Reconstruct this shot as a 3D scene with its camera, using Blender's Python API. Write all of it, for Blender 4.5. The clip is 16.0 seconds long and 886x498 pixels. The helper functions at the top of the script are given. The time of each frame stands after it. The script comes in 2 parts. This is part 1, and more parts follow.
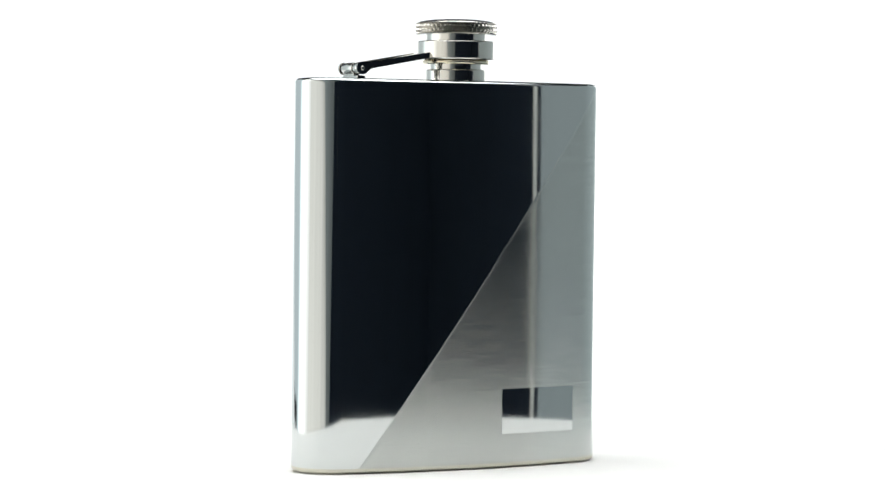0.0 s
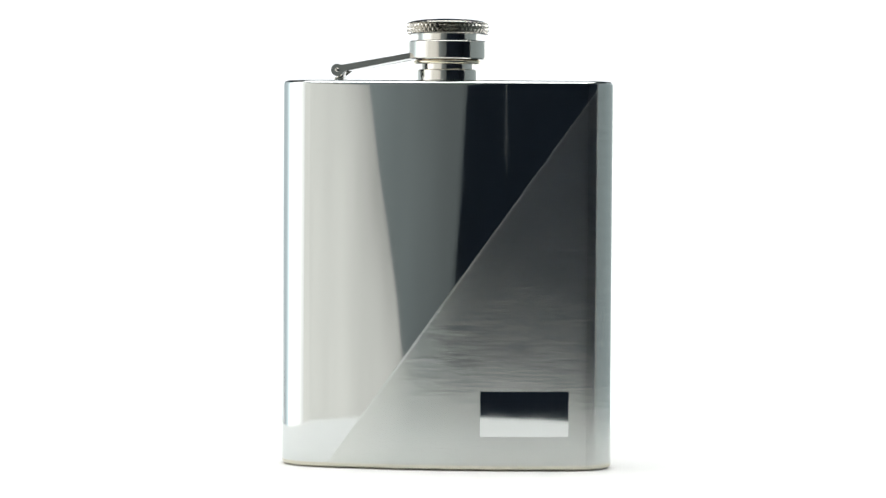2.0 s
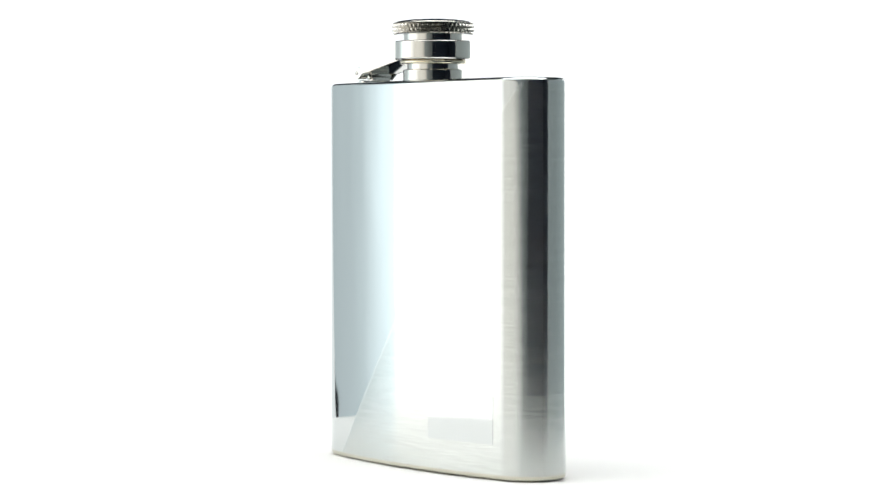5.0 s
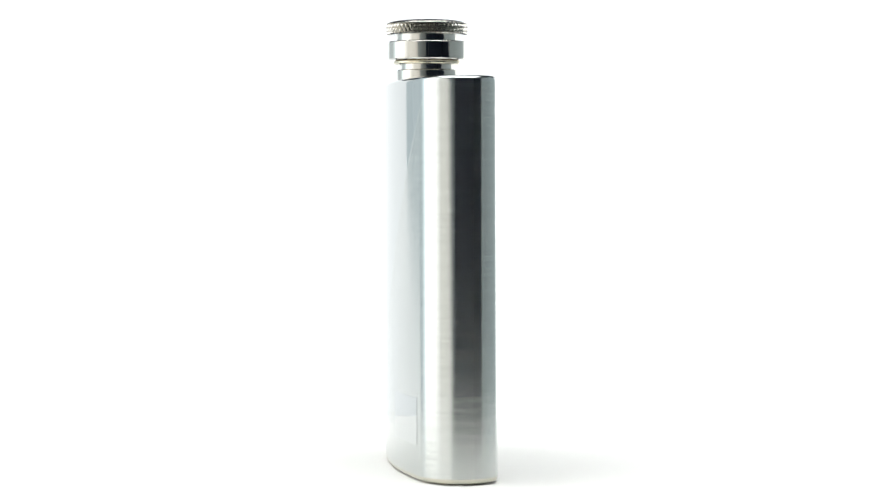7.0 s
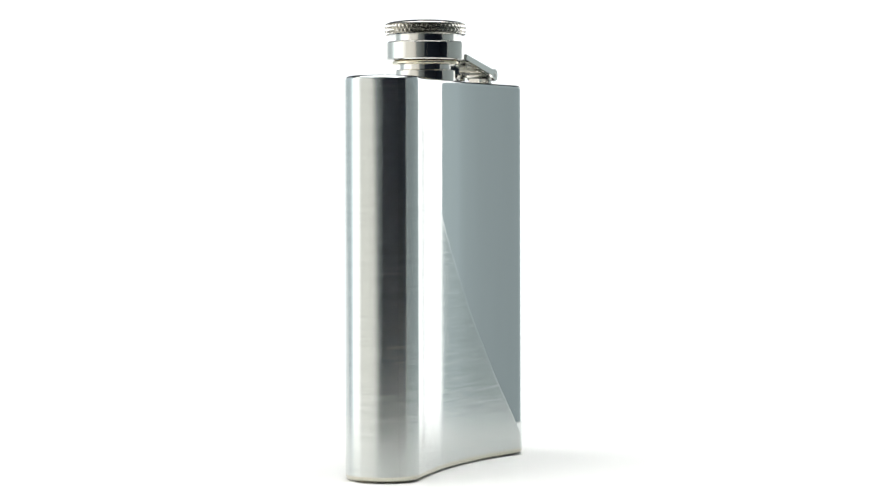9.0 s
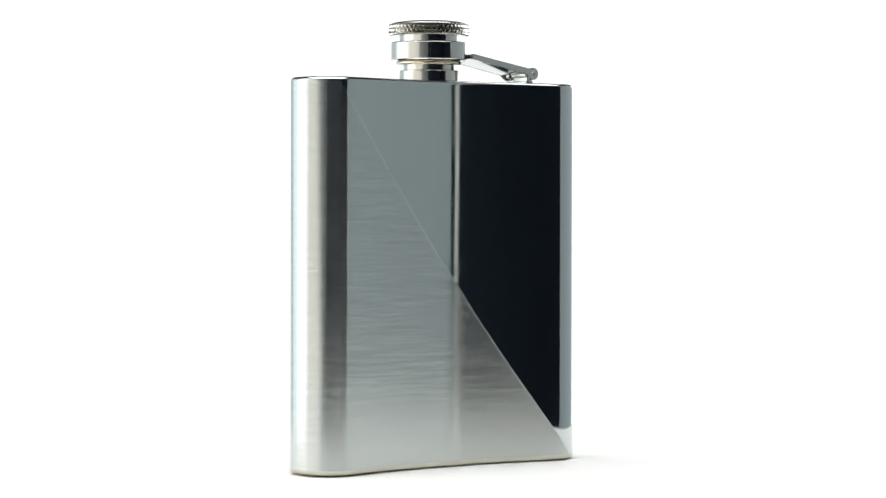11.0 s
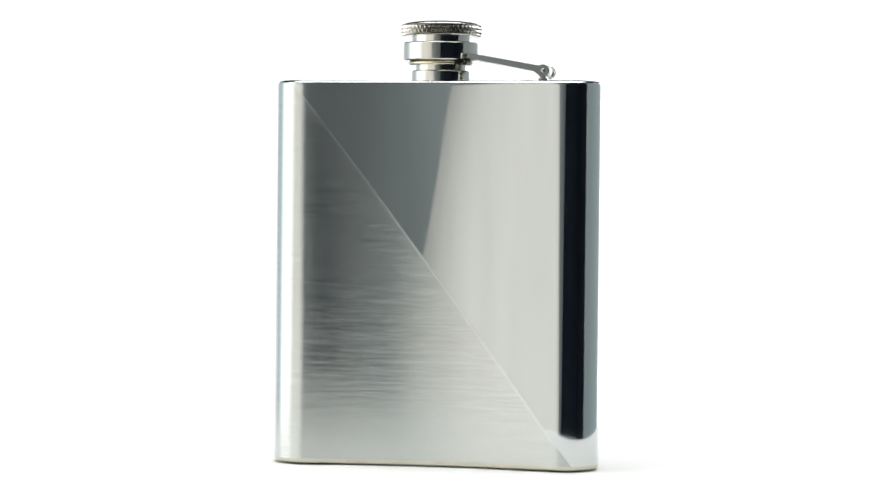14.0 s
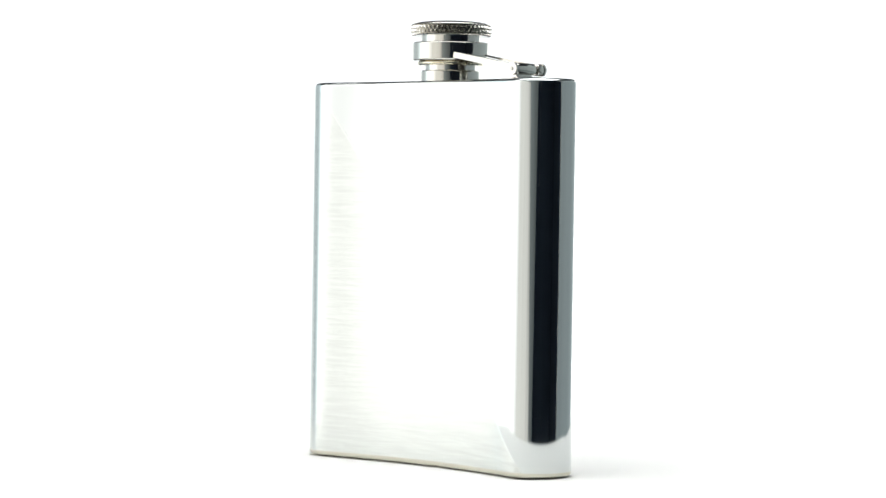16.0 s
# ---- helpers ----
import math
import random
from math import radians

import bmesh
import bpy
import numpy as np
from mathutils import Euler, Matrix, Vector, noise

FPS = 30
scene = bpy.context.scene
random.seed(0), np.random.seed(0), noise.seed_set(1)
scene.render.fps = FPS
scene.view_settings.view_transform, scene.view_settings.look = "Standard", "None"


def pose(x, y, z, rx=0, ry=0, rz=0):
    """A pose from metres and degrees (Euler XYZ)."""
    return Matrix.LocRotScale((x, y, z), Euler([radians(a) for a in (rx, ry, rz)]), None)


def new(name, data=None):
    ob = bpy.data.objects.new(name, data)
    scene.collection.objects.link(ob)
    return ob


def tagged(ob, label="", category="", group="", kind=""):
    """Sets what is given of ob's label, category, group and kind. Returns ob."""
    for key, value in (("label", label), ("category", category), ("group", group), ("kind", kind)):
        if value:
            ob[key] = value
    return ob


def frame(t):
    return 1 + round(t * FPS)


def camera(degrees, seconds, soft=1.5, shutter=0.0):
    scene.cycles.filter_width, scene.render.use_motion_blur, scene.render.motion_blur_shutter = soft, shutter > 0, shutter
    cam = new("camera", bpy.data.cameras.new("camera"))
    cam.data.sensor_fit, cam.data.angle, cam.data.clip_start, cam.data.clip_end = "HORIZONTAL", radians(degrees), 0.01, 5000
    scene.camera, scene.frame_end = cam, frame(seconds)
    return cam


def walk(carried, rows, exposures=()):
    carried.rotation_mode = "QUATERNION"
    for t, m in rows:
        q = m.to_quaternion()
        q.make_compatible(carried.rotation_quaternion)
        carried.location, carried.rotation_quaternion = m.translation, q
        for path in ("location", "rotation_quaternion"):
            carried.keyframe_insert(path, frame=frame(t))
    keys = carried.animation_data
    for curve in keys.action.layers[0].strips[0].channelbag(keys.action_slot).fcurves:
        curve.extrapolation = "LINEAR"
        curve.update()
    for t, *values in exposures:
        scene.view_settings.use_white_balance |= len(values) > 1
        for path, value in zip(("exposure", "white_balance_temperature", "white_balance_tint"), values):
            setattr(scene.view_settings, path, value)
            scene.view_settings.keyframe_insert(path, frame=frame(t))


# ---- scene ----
# The whole shot: one still camera, a hip flask turning on a white turntable in a small studio.
cam = camera(20.18, 16.0, 1.5)
CAM = Matrix(((0.999969, -0.007895, -0.000459, 0.0),
              (-0.00022, 0.030257, -0.999542, -0.71686),
              (0.007905, 0.999511, 0.030254, 0.0838),
              (0, 0, 0, 1)))
walk(cam, [(0.0, CAM), (16.0, CAM)])

# ---- light: levels of the glowing diffusers and the backdrop's added glow, read by the material function below ----
KEY, FRONT, GREY, SIDE, REAR, CORNER, BACK_GLOW, TOP = 2.1, 1.12, 0.55, 0.57, 2.1, 2.0, 1.14, 5.1
world = bpy.data.worlds.new("studio_dark")
scene.world = world
world.use_nodes = True
world.node_tree.nodes["Background"].inputs[0].default_value = (0.4, 0.5, 0.7, 1)
world.node_tree.nodes["Background"].inputs[1].default_value = 0.002

# ---- sizes of the flask, in metres ----
W, T, H = 0.09482, 0.0220, 0.1103
SAG_F, SAG_B, BOW = 0.00596, 0.00477, 0.0370
CORNER_F, CORNER_B, STRETCH_F, STRETCH_B = 0.0095, 0.0106, 1.0, 1.04
CAP_X, CAP_Y = 0.0, -0.0036
HINGE_X, HINGE_Y = -0.0312, -0.0011
TURN_0, TURN_RATE = 26.68, -15.571


# ---- materials ----
def nodes_of(name):
    m = bpy.data.materials.new(name)
    m.use_nodes = True
    nt = m.node_tree
    return m, nt, nt.nodes["Principled BSDF"]


def ramp(nt, src, lo, hi, a, b):
    r = nt.nodes.new("ShaderNodeMapRange")
    nt.links.new(src, r.inputs["Value"])
    for k, v in zip(("From Min", "From Max", "To Min", "To Max"), (lo, hi, a, b)):
        r.inputs[k].default_value = v
    return r.outputs["Result"]


def grain(nt, scale, stretch, detail=4.0, rough=0.6):
    tc = nt.nodes.new("ShaderNodeTexCoord")
    mp = nt.nodes.new("ShaderNodeMapping")
    mp.inputs["Scale"].default_value = stretch
    nt.links.new(tc.outputs["Object"], mp.inputs["Vector"])
    n = nt.nodes.new("ShaderNodeTexNoise")
    n.inputs["Scale"].default_value, n.inputs["Detail"].default_value, n.inputs["Roughness"].default_value = scale, detail, rough
    nt.links.new(mp.outputs["Vector"], n.inputs["Vector"])
    return n.outputs["Fac"]


def bump(nt, p, height, strength, distance, after=None):
    b = nt.nodes.new("ShaderNodeBump")
    b.inputs["Strength"].default_value, b.inputs["Distance"].default_value = strength, distance
    nt.links.new(height, b.inputs["Height"])
    if after:
        nt.links.new(after, b.inputs["Normal"])
    nt.links.new(b.outputs["Normal"], p.inputs["Normal"])
    return b.outputs["Normal"]


def polished(name, color, rough=0.03, wave=0.00014):
    """Mirror-polished stainless steel, with faint waves of the pressed sheet and hairline wear."""
    m, nt, p = nodes_of(name)
    p.inputs["Base Color"].default_value = (*color, 1)
    p.inputs["Metallic"].default_value = 1.0
    nt.links.new(ramp(nt, grain(nt, 60, (1, 1, 1)), 0.3, 0.75, rough, rough * 2.2), p.inputs["Roughness"])
    if wave:
        bump(nt, p, grain(nt, 30, (1, 1, 0.55), 1.0, 0.4), 1.0, wave)
    return m


def brushed(name, color, lo=0.135, hi=0.210, turn=1.0, spread=0.05):
    """Steel brushed in fine level strokes: what it mirrors is spread up and down and stays crisp from side to side."""
    m, nt, p = nodes_of(name)
    p.inputs["Metallic"].default_value = 1.0
    strokes = grain(nt, 1.0, (78, 78, 1700), 4.0, 0.8)
    patches = grain(nt, 1.0, (40, 40, 120), 2.0, 0.5)
    mix = nt.nodes.new("ShaderNodeMix")
    mix.data_type = "RGBA"
    mix.inputs[6].default_value = (*[c * (1 - spread) for c in color], 1)
    mix.inputs[7].default_value = (*[min(1, c * (1 + spread)) for c in color], 1)
    nt.links.new(ramp(nt, strokes, 0.36, 0.64, 0, 1), mix.inputs[0])
    nt.links.new(mix.outputs[2], p.inputs["Base Color"])
    both = nt.nodes.new("ShaderNodeMath")
    both.operation = "ADD"
    nt.links.new(ramp(nt, strokes, 0.36, 0.64, lo, hi), both.inputs[0])
    nt.links.new(ramp(nt, patches, 0.3, 0.7, -0.006, 0.006), both.inputs[1])
    nt.links.new(both.outputs[0], p.inputs["Roughness"])
    p.inputs["Anisotropic"].default_value = turn
    p.inputs["Anisotropic Rotation"].default_value = 0.25
    tg = nt.nodes.new("ShaderNodeTangent")
    tg.direction_type, tg.axis = "RADIAL", "Z"
    nt.links.new(tg.outputs["Tangent"], p.inputs["Tangent"])
    return m


def cloth(name, color, level, bearings=(), folds=0.0, uneven=0.03, lean=0.0):
    """Cloth that glows by emission, with no lamp set behind it. bearings: (degrees round the turntable, share of the
    level) from edge to edge, light falloff put into the emission; folds: degrees by which noise shifts that, as folds
    would; lean: degrees by which it leans for each metre of height."""
    m, nt, p = nodes_of(name)
    p.inputs["Base Color"].default_value = (0.04, 0.04, 0.04, 1)
    p.inputs["Roughness"].default_value = 0.9
    p.inputs["Emission Color"].default_value = (*color, 1)
    weave = ramp(nt, grain(nt, 9.0, (1, 1, 0.3), 4.0), 0.3, 0.7, level * (1 - uneven), level * (1 + uneven))
    if not bearings:
        nt.links.new(weave, p.inputs["Emission Strength"])
        return m
    tc = nt.nodes.new("ShaderNodeTexCoord")
    xyz = nt.nodes.new("ShaderNodeSeparateXYZ")
    nt.links.new(tc.outputs["Object"], xyz.inputs[0])
    back = nt.nodes.new("ShaderNodeMath")
    back.operation = "MULTIPLY"
    back.inputs[1].default_value = -1.0
    nt.links.new(xyz.outputs["Y"], back.inputs[0])
    turn = nt.nodes.new("ShaderNodeMath")
    turn.operation = "ARCTAN2"
    nt.links.new(xyz.outputs["X"], turn.inputs[0])
    nt.links.new(back.outputs[0], turn.inputs[1])
    where = turn.outputs[0]
    if folds:
        fold = nt.nodes.new("ShaderNodeMath")
        fold.operation = "ADD"
        nt.links.new(where, fold.inputs[0])
        nt.links.new(ramp(nt, grain(nt, 6.0, (1.6, 1.6, 1.0), 2.5, 0.5), 0.2, 0.8, -radians(folds), radians(folds)), fold.inputs[1])
        where = fold.outputs[0]
    if lean:
        tilt = nt.nodes.new("ShaderNodeMath")
        tilt.operation = "ADD"
        nt.links.new(where, tilt.inputs[0])
        nt.links.new(ramp(nt, xyz.outputs["Z"], 0.10 - 11 / lean, 0.10 + 11 / lean, -radians(11), radians(11)), tilt.inputs[1])
        where = tilt.outputs[0]
    lo, hi = bearings[0][0], bearings[-1][0]
    cr = nt.nodes.new("ShaderNodeValToRGB")
    cr.color_ramp.interpolation = "B_SPLINE"
    while len(cr.color_ramp.elements) < len(bearings):
        cr.color_ramp.elements.new(0.5)
    for e, (az, share) in zip(cr.color_ramp.elements, bearings):
        e.position = (az - lo) / (hi - lo)
        e.color = (share, share, share, 1)
    nt.links.new(ramp(nt, where, radians(lo), radians(hi), 0, 1), cr.inputs[0])
    mul = nt.nodes.new("ShaderNodeMath")
    mul.operation = "MULTIPLY"
    nt.links.new(cr.outputs[0], mul.inputs[0])
    nt.links.new(weave, mul.inputs[1])
    nt.links.new(mul.outputs[0], p.inputs["Emission Strength"])
    return m


def matte(name, color, rough=0.8, spread=0.15, scale=8.0):
    m, nt, p = nodes_of(name)
    p.inputs["Roughness"].default_value = rough
    mix = nt.nodes.new("ShaderNodeMix")
    mix.data_type = "RGBA"
    mix.inputs[6].default_value = (*[c * (1 - spread) for c in color], 1)
    mix.inputs[7].default_value = (*[min(1, c * (1 + spread)) for c in color], 1)
    nt.links.new(grain(nt, scale, (1, 1, 1)), mix.inputs[0])
    nt.links.new(mix.outputs[2], p.inputs["Base Color"])
    bump(nt, p, grain(nt, scale * 40, (1, 1, 1)), 0.15, 0.0005)
    return m


STEEL = (0.58, 0.605, 0.60)
M_POLISHED = polished("polished_steel", STEEL)
M_BRUSHED = brushed("brushed_steel", (0.576, 0.598, 0.580))
# Rougher steel, its colour raised to paint in the seam's edge highlight.
M_SEAM = brushed("satin_steel", (0.62, 0.645, 0.63), 0.255, 0.265, 0.9, 0.01)
M_CAP = polished("turned_steel", (0.62, 0.61, 0.57), 0.05, 0.0)
M_BASE = polished("warm_steel", (0.56, 0.54, 0.46), 0.12, 0.0)
M_KNURL = polished("knurled_steel", (0.52, 0.51, 0.475), 0.06, 0.0)
M_BRASS = polished("nickel_brass", (0.72, 0.66, 0.52), 0.08, 0.0)
M_WHITE = matte("white_acrylic", (0.91, 0.91, 0.885), 0.55, 0.01)
M_CARD = matte("white_card", (0.72, 0.72, 0.68), 0.9, 0.03)
M_DARK = matte("black_paint", (0.012, 0.013, 0.016), 0.85)
M_WALL = matte("dark_wall", (0.05, 0.07, 0.105), 0.9, 0.2, 2.0)
M_CEILING = matte("grey_ceiling", (0.55, 0.58, 0.62), 0.9, 0.05, 2.0)
M_BLACK_METAL = matte("black_metal", (0.02, 0.02, 0.02), 0.5)
# Falloff along each cloth is painted into its emission by bearing.
M_KEY = cloth("key_cloth", (1.0, 0.99, 0.96), KEY, ((-110, 1.0), (-76, 1.0), (-68, 0.82), (-60, 0.58)), 3.0)
M_FRONT = cloth("front_cloth", (1.0, 0.98, 0.915), FRONT, ((-64, 1.12), (-50, 1.03), (-38, 0.9), (-30, 0.8), (-26, 0.62), (-23, 0.42)), 2.0, 0.08, 48.0)
# Grey panel: emission stands in for light falling on it from one side.
M_GREY = cloth("grey_cloth", (0.87, 1.0, 1.0), GREY, ((-34, 0.75), (-25, 0.52), (-18, 0.37), (-11, 0.25), (-5, 0.19), (0, 0.18)), 2.0)
M_SIDE = cloth("side_cloth", (0.82, 0.97, 1.0), SIDE, ((69, 0.54), (85, 0.56), (100, 0.66), (115, 0.74), (128, 0.84), (134, 1.0), (138, 1.7), (142, 3.2)))
M_REAR = cloth("rear_cloth", (0.84, 0.96, 1.0), REAR, ((-152, 0.34), (-126, 0.36), (-117, 0.43), (-110, 0.72), (-103, 1.0)), 2.0)
# Glow of the added panel that brightens the backdrop's right half.
M_CORNER = cloth("corner_cloth", (1.0, 1.0, 1.0), CORNER)
# Backdrop is no lamp: emission stands in for the light flooding it.
M_BACK = cloth("back_cloth_glow", (0.955, 0.99, 1.0), BACK_GLOW, (), 0.0, 0.004)
M_TOP = cloth("top_cloth", (1.0, 1.0, 1.0), TOP)


# ---- mesh helpers ----
def part(name, bm, material, parent, label="", smooth=True):
    me = bpy.data.meshes.new(name)
    bmesh.ops.recalc_face_normals(bm, faces=bm.faces)
    for f in bm.faces:
        f.smooth = smooth
    bm.to_mesh(me)
    bm.free()
    me.materials.append(material)
    ob = new(name, me)
    ob.parent = parent
    if label:
        ob["label"] = label
    return ob


def loft(bm, rings, closed=True, cap_first=False, cap_last=False):
    """Skin rings of points, each ring of equal length."""
    vs = [[bm.verts.new(p) for p in ring] for ring in rings]
    n = len(vs[0])
    for a, b in zip(vs[:-1], vs[1:]):
        for i in range(n if closed else n - 1):
            j = (i + 1) % n
            bm.faces.new((a[i], a[j], b[j], b[i]))
    if cap_first:
        bm.faces.new(vs[0][::-1])
    if cap_last:
        bm.faces.new(vs[-1])
    return vs


def turned(profile, segments=96, cx=0.0, cy=0.0, z0=0.0):
    """A lathe part about an upright axis from (radius, height) pairs; corners are kept crisp by tight double rows."""
    rows = []
    for k, (r, z) in enumerate(profile):
        for s in (-1, 1):
            j = k + s
            if 0 <= j < len(profile):
                r2, z2 = profile[j]
                d = max(math.hypot(r2 - r, z2 - z), 1e-9)
                steps = [min(0.00008, d * 0.15) / d, min(0.00022, d * 0.4) / d]
                rows += [(r + (r2 - r) * e, z + (z2 - z) * e) for e in (steps if s > 0 else steps[::-1])]
    bm = bmesh.new()
    loft(bm, [[(cx + r * math.cos(2 * math.pi * i / segments), cy + r * math.sin(2 * math.pi * i / segments), z0 + z)
               for i in range(segments)] for r, z in rows], True, True, True)
    return bm


def rod(a, b, radius, segments=32, bevel=0.0002):
    """A round bar from a to b with eased ends."""
    a, b = Vector(a), Vector(b)
    d = (b - a).normalized()
    s = d.orthogonal().normalized()
    u = d.cross(s)
    bm = bmesh.new()
    rings = []
    for along, r in ((0, radius - bevel), (bevel * 0.4, radius - bevel * 0.3), (bevel, radius)):
        rings.append((a + d * along, r))
    for along, r in ((bevel, radius), (bevel * 0.4, radius - bevel * 0.3), (0, radius - bevel)):
        rings.append((b - d * along, r))
    loft(bm, [[c + (s * math.cos(2 * math.pi * i / segments) + u * math.sin(2 * math.pi * i / segments)) * r for i in range(segments)]
              for c, r in rings], True, True, True)
    return bm


def box(lo, hi, bevel=0.0):
    bm = bmesh.new()
    bmesh.ops.create_cube(bm, size=1.0)
    for v in bm.verts:
        v.co = [(lo[i] + hi[i]) / 2 + v.co[i] * (hi[i] - lo[i]) for i in range(3)]
    if bevel:
        bmesh.ops.bevel(bm, geom=bm.edges[:], offset=bevel, segments=3, affect="EDGES", profile=0.6)
    return bm


# ---- the studio round the table ----
def on_arc(r, az, z):
    a = radians(az)
    return (r * math.sin(a), -r * math.cos(a), z)


def arc_sheet(r, az0, az1, z0, z1, thick=0.004, steps=48, ripple=0.0, slant=0.0, swoop=0.0):
    """An upright curved sheet of some thickness about the turntable's axis. slant: degrees by which the far edge leans back for each
    metre of height; swoop: how far the near edge is cut away below the height of the flask's shoulder."""
    bm = bmesh.new()
    rows = []
    zs = [z0 + (z1 - z0) * k / 60 for k in range(61)]
    for side in (0, 1):
        for z in (zs if side == 0 else zs[::-1]):
            ring = []
            for i in range(steps + 1):
                end = az1 - 12 * math.tanh(slant * (z - 0.10) / 12)
                begin = az0 + min(22.0, swoop * max(0.0, 0.075 - z) ** 1.4)
                az = begin + (end - begin) * i / steps
                w = ripple * (noise.noise((az * 0.21, z * 2.2, 3.1)) + 0.5 * noise.noise((az * 0.6, z * 5.0, 8.3)))
                ring.append(on_arc(r + w + thick * side, az, z))
            rows.append(ring)
    rows.append(rows[0])
    loft(bm, rows, False)
    bmesh.ops.remove_doubles(bm, verts=bm.verts, dist=1e-6)
    bmesh.ops.holes_fill(bm, edges=[e for e in bm.edges if e.is_boundary])
    return bm


def setting(name, bm, material, label, category, smooth=True):
    return tagged(part(name, bm, material, None, "", smooth), label, category, "", "structure")


def studio():
    setting("room_floor", box((-2.6, -2.6, -0.98), (2.6, 2.6, -0.9)), M_WALL, "dark floor of the studio room", "floor", False)
    setting("ceiling", box((-2.6, -2.6, 2.0), (2.6, 2.6, 2.08)), M_CEILING, "pale grey ceiling of the studio room", "ceiling", False)
    for name, lo, hi in (("wall_north", (-2.6, 2.5, -0.9), (2.6, 2.6, 2.0)), ("wall_south", (-2.6, -2.6, -0.9), (2.6, -2.5, 2.0)),
                         ("wall_east", (2.5, -2.5, -0.9), (2.6, 2.5, 2.0)), ("wall_west", (-2.6, -2.5, -0.9), (-2.5, 2.5, 2.0))):
        setting(name, box(lo, hi), M_WALL, "dark wall of the studio room", "wall", False)
    # The backdrop's white comes from added emission, not from lamps on it.
    setting("backdrop", arc_sheet(1.1, 136, 250, -0.6, 0.36), M_BACK, "plain white studio backdrop with added glow", "backdrop")


def softbox(label, bm_cloth, bm_back, m_cloth, legs):
    """A diffuser with its black back and a stand that reaches the floor."""
    ob = tagged(new("softbox"), label, "studio light")
    part("diffuser", bm_cloth, m_cloth, ob, "white diffuser cloth")
    part("housing", bm_back, M_DARK, ob, "black fabric housing")
    for a, b in legs:
        part("stand_pole", rod(a, b, 0.012), M_BLACK_METAL, ob)
    return ob


def lights():
    def arc_light(label, r, az0, az1, z0, z1, mat, ripple=0.0, slant=0.0, swoop=0.0):
        legs = [(on_arc(r + 0.05, az, -0.9), on_arc(r + 0.05, az, z1 - 0.05)) for az in (az0 + 4 + (24 if swoop else 0), az1 - 10)]
        return softbox(label, arc_sheet(r, az0, az1, z0, z1, 0.004, 60, ripple, slant, swoop),
                       arc_sheet(r + 0.012 + ripple * 2, az0, az1, z0, z1, 0.008, 48, 0.0, slant, swoop), mat, legs)
    arc_light("large bright white softbox beside the turntable", 0.80, -105, -60, -0.25, 0.9, M_KEY)
    arc_light("warm white diffuser panel with a slanting edge", 0.84, -64, -23.5, -0.25, 0.7, M_FRONT, 0.003, 48.0)
    arc_light("dim grey cloth panel with added glow beside the camera", 0.90, -62, -4.5, -0.25, 0.7, M_GREY, 0.003, -20.0)
    arc_light("dim bluish diffuser panel beside the turntable", 0.80, 70, 142, -0.25, 0.7, M_SIDE)
    arc_light("pale bluish diffuser panel behind the large softbox", 0.90, -148, -102, -0.25, 0.6, M_REAR, 0.0, 0.0, 340.0)
    # Added out of view: stands in for the backdrop's overbright right half.
    arc_light("bright white panel added for the backdrop's brighter right half", 0.95, 141, 158, -0.25, 0.5, M_CORNER)
    softbox("square overhead softbox with white diffuser cloth", box((-0.7, -0.55, 1.2), (0.7, 0.42, 1.204)), box((-0.71, -0.56, 1.206), (0.71, 0.43, 1.3), 0.02), M_TOP,
                  [((0.0, 0.0, 1.3), (0.0, 0.0, 2.0))])
    cord = tagged(new("hanging_cord"), "thin pale cord hanging from the ceiling", "cord")
    part("cord", rod(on_arc(0.84, 4.3, 0.070), on_arc(0.84, 4.3, 2.0), 0.0006, 12), M_CARD, cord)
    stand = tagged(new("light_stand"), "slim pale light stand beside the bluish panel", "light stand")
    part("pole", rod(on_arc(0.78, 68.6, -0.9), on_arc(0.78, 68.6, 1.0), 0.0065, 16), M_CARD, stand)


def turntable():
    ob = tagged(new("turntable"), "round white acrylic turntable under the flask", "turntable")
    part("platter", turned([(0.0001, -0.012), (0.144, -0.012), (0.146, -0.010), (0.146, -0.0008), (0.1455, -0.0003), (0.0001, -0.0003)], 160), M_WHITE, ob)
    part("bearing_ring", turned([(0.0905, -0.0165), (0.1, -0.0165), (0.1, -0.0121), (0.0905, -0.0121)], 96), M_BLACK_METAL, ob, "black bearing ring")
    return ob


def pedestal():
    ob = tagged(new("pedestal"), "black round pedestal that carries the turntable", "pedestal")
    part("column", turned([(0.10, -0.9), (0.10, -0.88), (0.06, -0.86), (0.06, -0.03), (0.09, -0.0171), (0.09, -0.0166)], 64), M_DARK, ob)
    return ob


# ---- the flask ----
def bow(u):
    """How far the back is hollowed at u: 1 in the middle, easing to 0 at the rounded ends."""
    q = 1 - (u / BOW) ** 2
    return 0.5 * (q + math.sqrt(q * q + 0.03))


def bulge(u):
    """How far the front stands out at u: an even curve that runs on into the rounded ends."""
    return 0.60 - (u / (W / 2)) ** 2


def taper(z):
    """The body is a hair wider at its foot than at its shoulder."""
    return 1.0 + 0.015 * (0.5 * H - z)


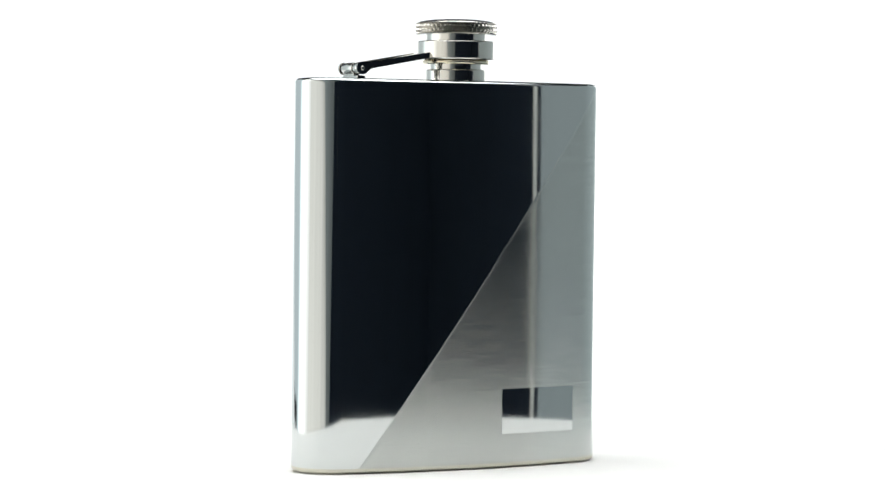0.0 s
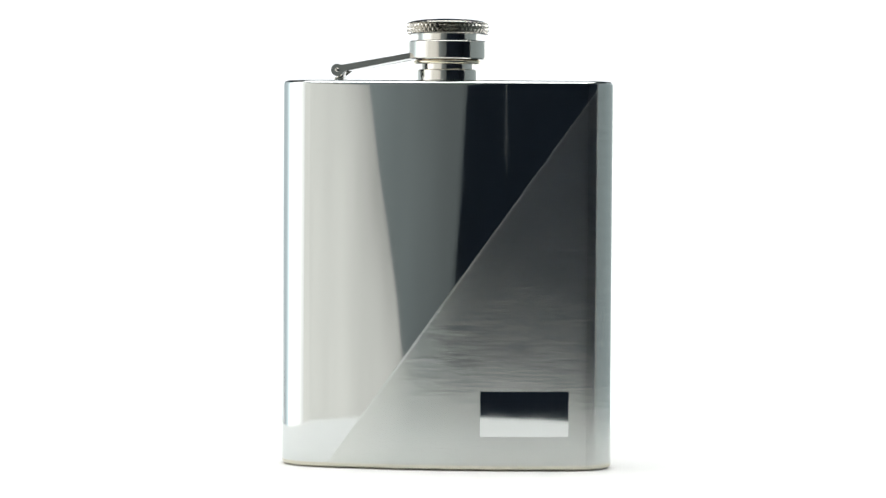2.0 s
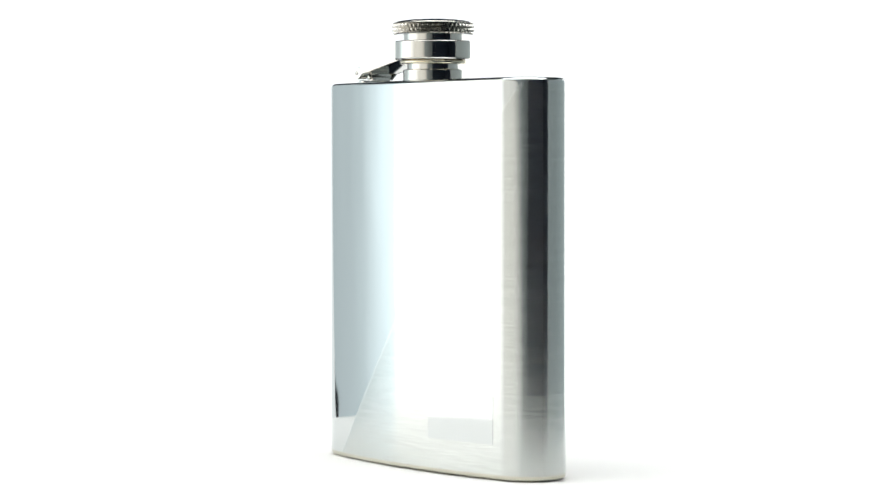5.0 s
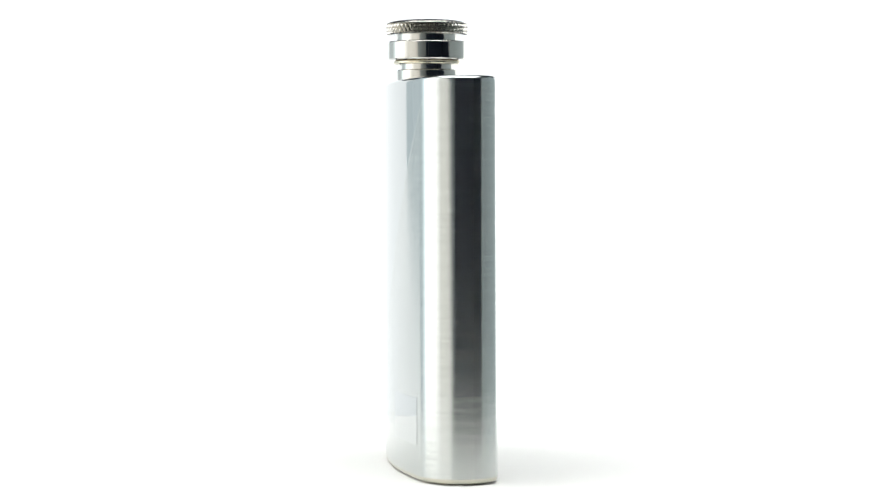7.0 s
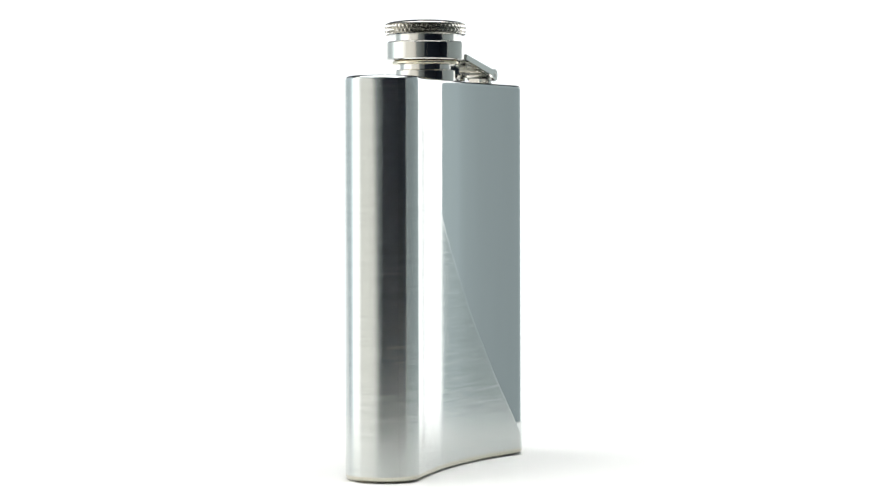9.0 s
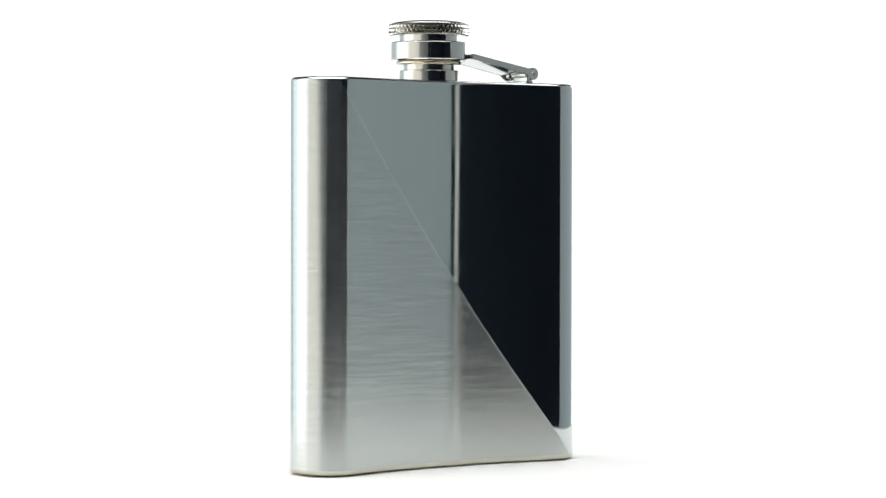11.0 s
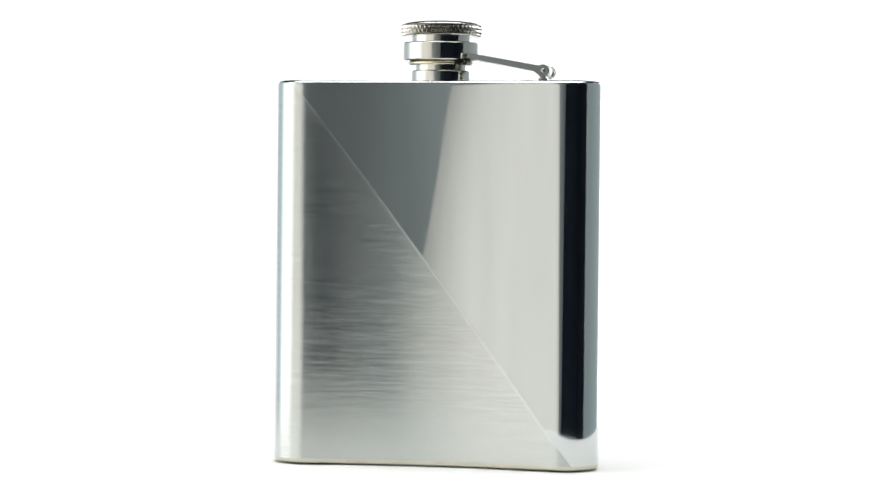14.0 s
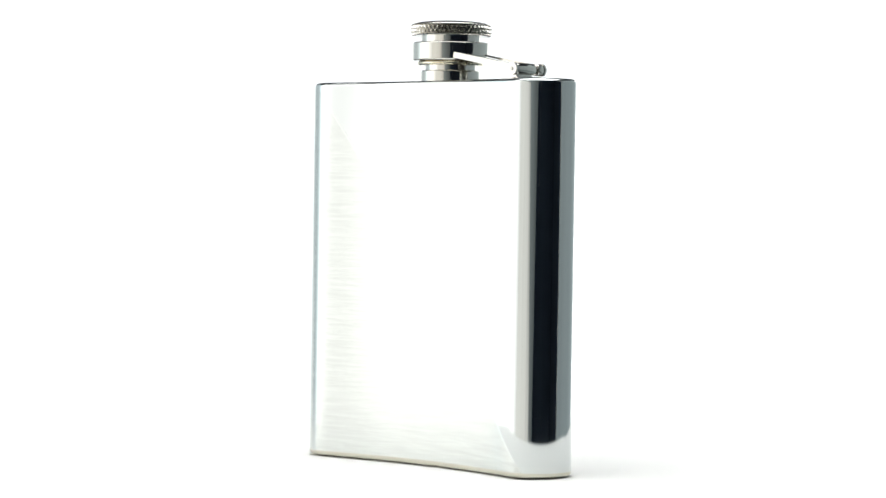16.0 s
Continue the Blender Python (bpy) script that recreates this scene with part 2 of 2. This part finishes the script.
def section(inset=0.0, half=0, n_corner=40, step=0.0007):
    """The bean-shaped outline: front (-y) bowed out, back hollow. half: -1 the front alone, +1 the back alone, 0 all round."""
    L, h = W / 2, T / 2

    def corner(sx, sy, a0):
        r = CORNER_B if sy > 0 else CORNER_F
        rx, ry = r * (STRETCH_B if sy > 0 else STRETCH_F), min(r, h)
        return [(sx * (L - rx) + (rx - inset) * math.cos(radians(a0 + 90 * i / n_corner)),
                 sy * (h - ry) + (ry - inset) * math.sin(radians(a0 + 90 * i / n_corner))) for i in range(n_corner + 1)]

    back = corner(1, 1, 0) + corner(-1, 1, 90)
    front = corner(-1, -1, 180) + corner(1, -1, 270)

    def fill(pts):
        out = []
        for (u0, v0), (u1, v1) in zip(pts[:-1], pts[1:]):
            m = max(1, int(abs(u1 - u0) / step))
            out += [(u0 + (u1 - u0) * k / m, v0 + (v1 - v0) * k / m) for k in range(m)]
        return out + [pts[-1]]

    def bend(u, v):
        w = max(-1.0, min(1.0, v / h))
        return (u, v - (bulge(u) * SAG_F * -w if w < 0 else bow(u) * SAG_B * w))

    if half > 0:
        return [bend(*p) for p in fill([front[-1]] + back + [front[0]])]
    if half < 0:
        return [bend(*p) for p in fill(front)]
    return [bend(*p) for p in fill(back + front)]


def front_y(u):
    return -T / 2 - SAG_F * bulge(u)


Z_LOW, Z_HIGH = 0.0014, H - 0.0015
FRONT_CUT = ((0.0102, 0.0620), 1.404)
BACK_CUT = ((-0.0026, 0.0528), 1.33)


SEAM = 0.0007


def wall_piece(half, lower, upper):
    """The wall of one side between two lines along the slanting seam, given as heights square to it (None: to the end)."""
    bm = bmesh.new()
    pts = section(0.0, half)
    zs = [Z_LOW, Z_LOW + 0.0003] + [0.004 + (H - 0.008) * k / 12 for k in range(13)] + [Z_HIGH - 0.0003, Z_HIGH]
    loft(bm, [[(x * taper(z), y * taper(z), z) for x, y in pts] for z in zs], False)
    (u0, z0), slope = FRONT_CUT if half < 0 else BACK_CUT
    nrm = Vector((-slope, 0, 1)).normalized()
    for off, inner in ((lower, True), (upper, False)):
        if off is not None:
            bmesh.ops.bisect_plane(bm, geom=bm.verts[:] + bm.edges[:] + bm.faces[:], plane_co=Vector((u0, 0, z0)) + nrm * off, plane_no=nrm, dist=1e-7,
                                   clear_inner=inner, clear_outer=not inner)
    return bm


def rim(name, z_from, z_to, inset_to, parent, label, material=None):
    """A rounded end plate of the body."""
    rows = [(0.0, z_from), (0.0, z_from + (z_to - z_from) * 0.25)]
    for i in range(1, 9):
        a = math.pi / 2 * i / 8
        rows.append((inset_to * (1 - math.cos(a)), z_from + (z_to - z_from) * (0.25 + 0.75 * math.sin(a))))
    rows.append((inset_to + 0.0004, z_to))
    bm = bmesh.new()
    loft(bm, [[(x * taper(z), y * taper(z), z) for x, y in section(i, 0, 24, 0.002)] for i, z in rows], True, False, True)
    return part(name, bm, material or M_POLISHED, parent, label)


def hip_flask():
    ob = tagged(new("hip_flask"), "half polished, half brushed steel hip flask on white turntable", "hip flask")
    for half in (-1, 1):
        side = "front" if half < 0 else "back"
        part("polished_wall", wall_piece(half, 0.0, None), M_POLISHED, ob, "mirror-polished upper steel wall, " + side)
        part("brushed_wall", wall_piece(half, None, -SEAM), M_BRUSHED, ob, "level-brushed lower steel wall, " + side)
        part("seam_band", wall_piece(half, -SEAM, 0.0), M_SEAM, ob, "narrow satin line, lightened as an edge highlight, between brushed and polished steel")
    rim("top_plate", Z_HIGH, H, 0.0015, ob, "polished steel top plate with rounded edge")
    rim("base_plate", Z_LOW, 0.0, 0.0011, ob, "steel base plate with rolled edge", M_BASE)
    # mirror plate let into the brushed front
    bm = bmesh.new()
    us = [0.0107 + (0.0355 - 0.0107) * i / 24 for i in range(25)]
    rows = []
    for z, out in ((0.0097, -0.00005), (0.0097, 0.00005), (0.00972, 0.00006), (0.00975, 0.00006), (0.0140, 0.00006), (0.0185, 0.00006), (0.02255, 0.00006), (0.02258, 0.00006), (0.0226, 0.00005), (0.0226, -0.00005)):
        rows.append([(u * taper(z), front_y(u) * taper(z) - out, z) for u in us])
    loft(bm, rows, False)
    part("name_plate", bm, M_POLISHED, ob, "small blank mirror-polished rectangle")
    z = H
    part("neck_ring", turned([(0.0074, 0.0), (0.0086, 0.0), (0.0086, 0.0029), (0.0084, 0.0032), (0.0068, 0.0032)], 96, CAP_X, CAP_Y, z), M_CAP, ob, "polished ring at the foot of the neck")
    part("neck", turned([(0.0074, 0.0028), (0.0074, 0.0052)], 96, CAP_X, CAP_Y, z), M_CAP, ob)
    part("flange", turned([(0.0066, 0.0047), (0.0092, 0.0047), (0.0096, 0.0050), (0.0096, 0.0055), (0.0092, 0.0059), (0.0080, 0.0061)], 96, CAP_X, CAP_Y, z), M_BRASS, ob, "thin warm-toned metal flange")
    part("collar", turned([(0.0085, 0.0060), (0.0108, 0.0060), (0.0111, 0.0063), (0.0111, 0.0110), (0.0108, 0.0113), (0.0080, 0.0113)], 96, CAP_X, CAP_Y, z), M_CAP, ob, "wide polished swivel collar")
    cap = part("cap", turned([(0.0086, 0.0108), (0.0086, 0.0134)], 96, CAP_X, CAP_Y, z), M_CAP, ob, "round screw cap")
    knurl(cap, z)
    bm = turned([(0.0111 * math.cos(a), 0.0164 + 0.0013 * math.sin(a)) for a in [math.pi / 2 * i / 10 for i in range(10)]] + [(0.0001, 0.0177)], 96, CAP_X, CAP_Y, z)
    part("cap_dome", bm, M_CAP, cap, "low domed cap top")
    strap_and_hinge(ob, z)
    return ob


def knurl(parent, z):
    """The cap's rim, cut with crossing slanted grooves into small diamonds."""
    n_around, per, rows = 50, 8, 24
    bm = bmesh.new()
    rings = []
    tri = lambda s: abs((s % 1.0) - 0.5) * 2
    for k in range(rows + 1):
        f = k / rows
        ease = min(1.0, min(f, 1 - f) / 0.08)
        ring = []
        for i in range(n_around * per):
            th = i / (n_around * per)
            a, b = tri(th * n_around + f * 1.5), tri(th * n_around - f * 1.5)
            r = 0.01172 - 0.0012 * max(0.0, max(a, b) - 0.15) / 0.85 - 0.0005 * (1 - ease)
            ring.append((CAP_X + r * math.cos(2 * math.pi * th), CAP_Y + r * math.sin(2 * math.pi * th), z + 0.0132 + 0.0033 * f))
        rings.append(ring)
    loft(bm, rings, True, True, True)
    part("knurled_rim", bm, M_KNURL, parent, "diamond-knurled steel rim", False)


def strap_and_hinge(ob, z):
    """A flat strap with turned-down sides from the collar down to a hinge on the top plate."""
    hx, hy, hz = HINGE_X, HINGE_Y, z + 0.0029
    a, b = Vector((hx, 0, hz)), Vector((CAP_X - 0.0092, 0, z + 0.0073))
    d = (b - a).normalized()
    up = Vector((-d.z, 0, d.x))
    for sy in (-1, 1):
        y0, y1 = hy + sy * 0.0056, hy + sy * 0.0065
        outline_pts = [b - up * 0.0008, b + up * 0.0008, a + d * 0.0016 + up * 0.0011]
        for i in range(17):
            ang = math.radians(48 + 262 * i / 16)
            outline_pts.append(a + (d * math.cos(ang) + up * math.sin(ang)) * 0.0018)
        outline_pts.append(a + d * 0.0026 - up * 0.0005)
        bm = bmesh.new()
        loft(bm, [[(p.x, y, p.z) for p in outline_pts] for y in (y0, y1)], True, True, True)
        bmesh.ops.bevel(bm, geom=[e for e in bm.edges if abs(e.verts[0].co.y - e.verts[1].co.y) < 1e-7], offset=0.00012, segments=2, affect="EDGES")
        arm = part("strap_arm", bm, M_CAP, ob, "flat polished side of the hinge strap", False)
        part("rivet", rod((hx, y1 - sy * 0.0004, hz), (hx, y1 + sy * 0.00018, hz), 0.0006, 20), M_KNURL, arm, "small round rivet head")
    # the web between the two sides, a shallow arched sheet
    bm = bmesh.new()
    rings = []
    for k in range(7):
        p = a + d * 0.0030 + (b - a - d * 0.0030) * (k / 6)
        edge = [(hy - 0.0055 + 0.011 * i / 8) for i in range(9)]
        rings.append([(p + up * (0.00070 - 0.00012 * ((y - hy) / 0.0055) ** 2)) + Vector((0, y, 0)) for y in edge]
                     + [(p + up * (-0.00072 + 0.00004 * ((y - hy) / 0.0055) ** 2)) + Vector((0, y, 0)) for y in edge[::-1]])
    loft(bm, rings, True, True, True)
    part("strap_web", bm, M_CAP, ob, "flat polished top of the hinge strap", False)
    part("hinge_pin", rod((hx, hy - 0.0056, hz), (hx, hy + 0.0056, hz), 0.0007), M_CAP, ob)
    for y0, y1 in ((-0.0055, -0.0034), (-0.0022, 0.0055)):
        part("hinge_barrel", rod((hx, hy + y0, hz), (hx, hy + y1, hz), 0.0017), M_CAP, ob, "polished hinge barrel")
    part("hinge_foot", box((hx - 0.0010, hy - 0.0050, z - 0.0002), (hx + 0.0016, hy + 0.0050, z + 0.0009), 0.0003), M_CAP, ob, "low steel hinge foot")
    part("hinge_post", box((hx - 0.0006, hy - 0.0016, z - 0.0002), (hx + 0.0013, hy + 0.0050, hz + 0.0006), 0.0003), M_CAP, ob, "small upright hinge post")


studio()
lights()
pedestal()
table_disc = turntable()
flask = hip_flask()


def motions():
    """Platter and flask turn together at an even rate."""
    times = [0.5 * k for k in range(33)]
    walk(table_disc, [(t, pose(0, 0, 0, 0, 0, TURN_0 + TURN_RATE * t)) for t in times])
    stand = pose(0.00165, -0.00009, 0) @ pose(0, 0, 0, 0.618, -0.028, 0)
    walk(flask, [(t, pose(0, 0, 0, 0, 0, TURN_0 + TURN_RATE * t) @ stand) for t in times])


motions()
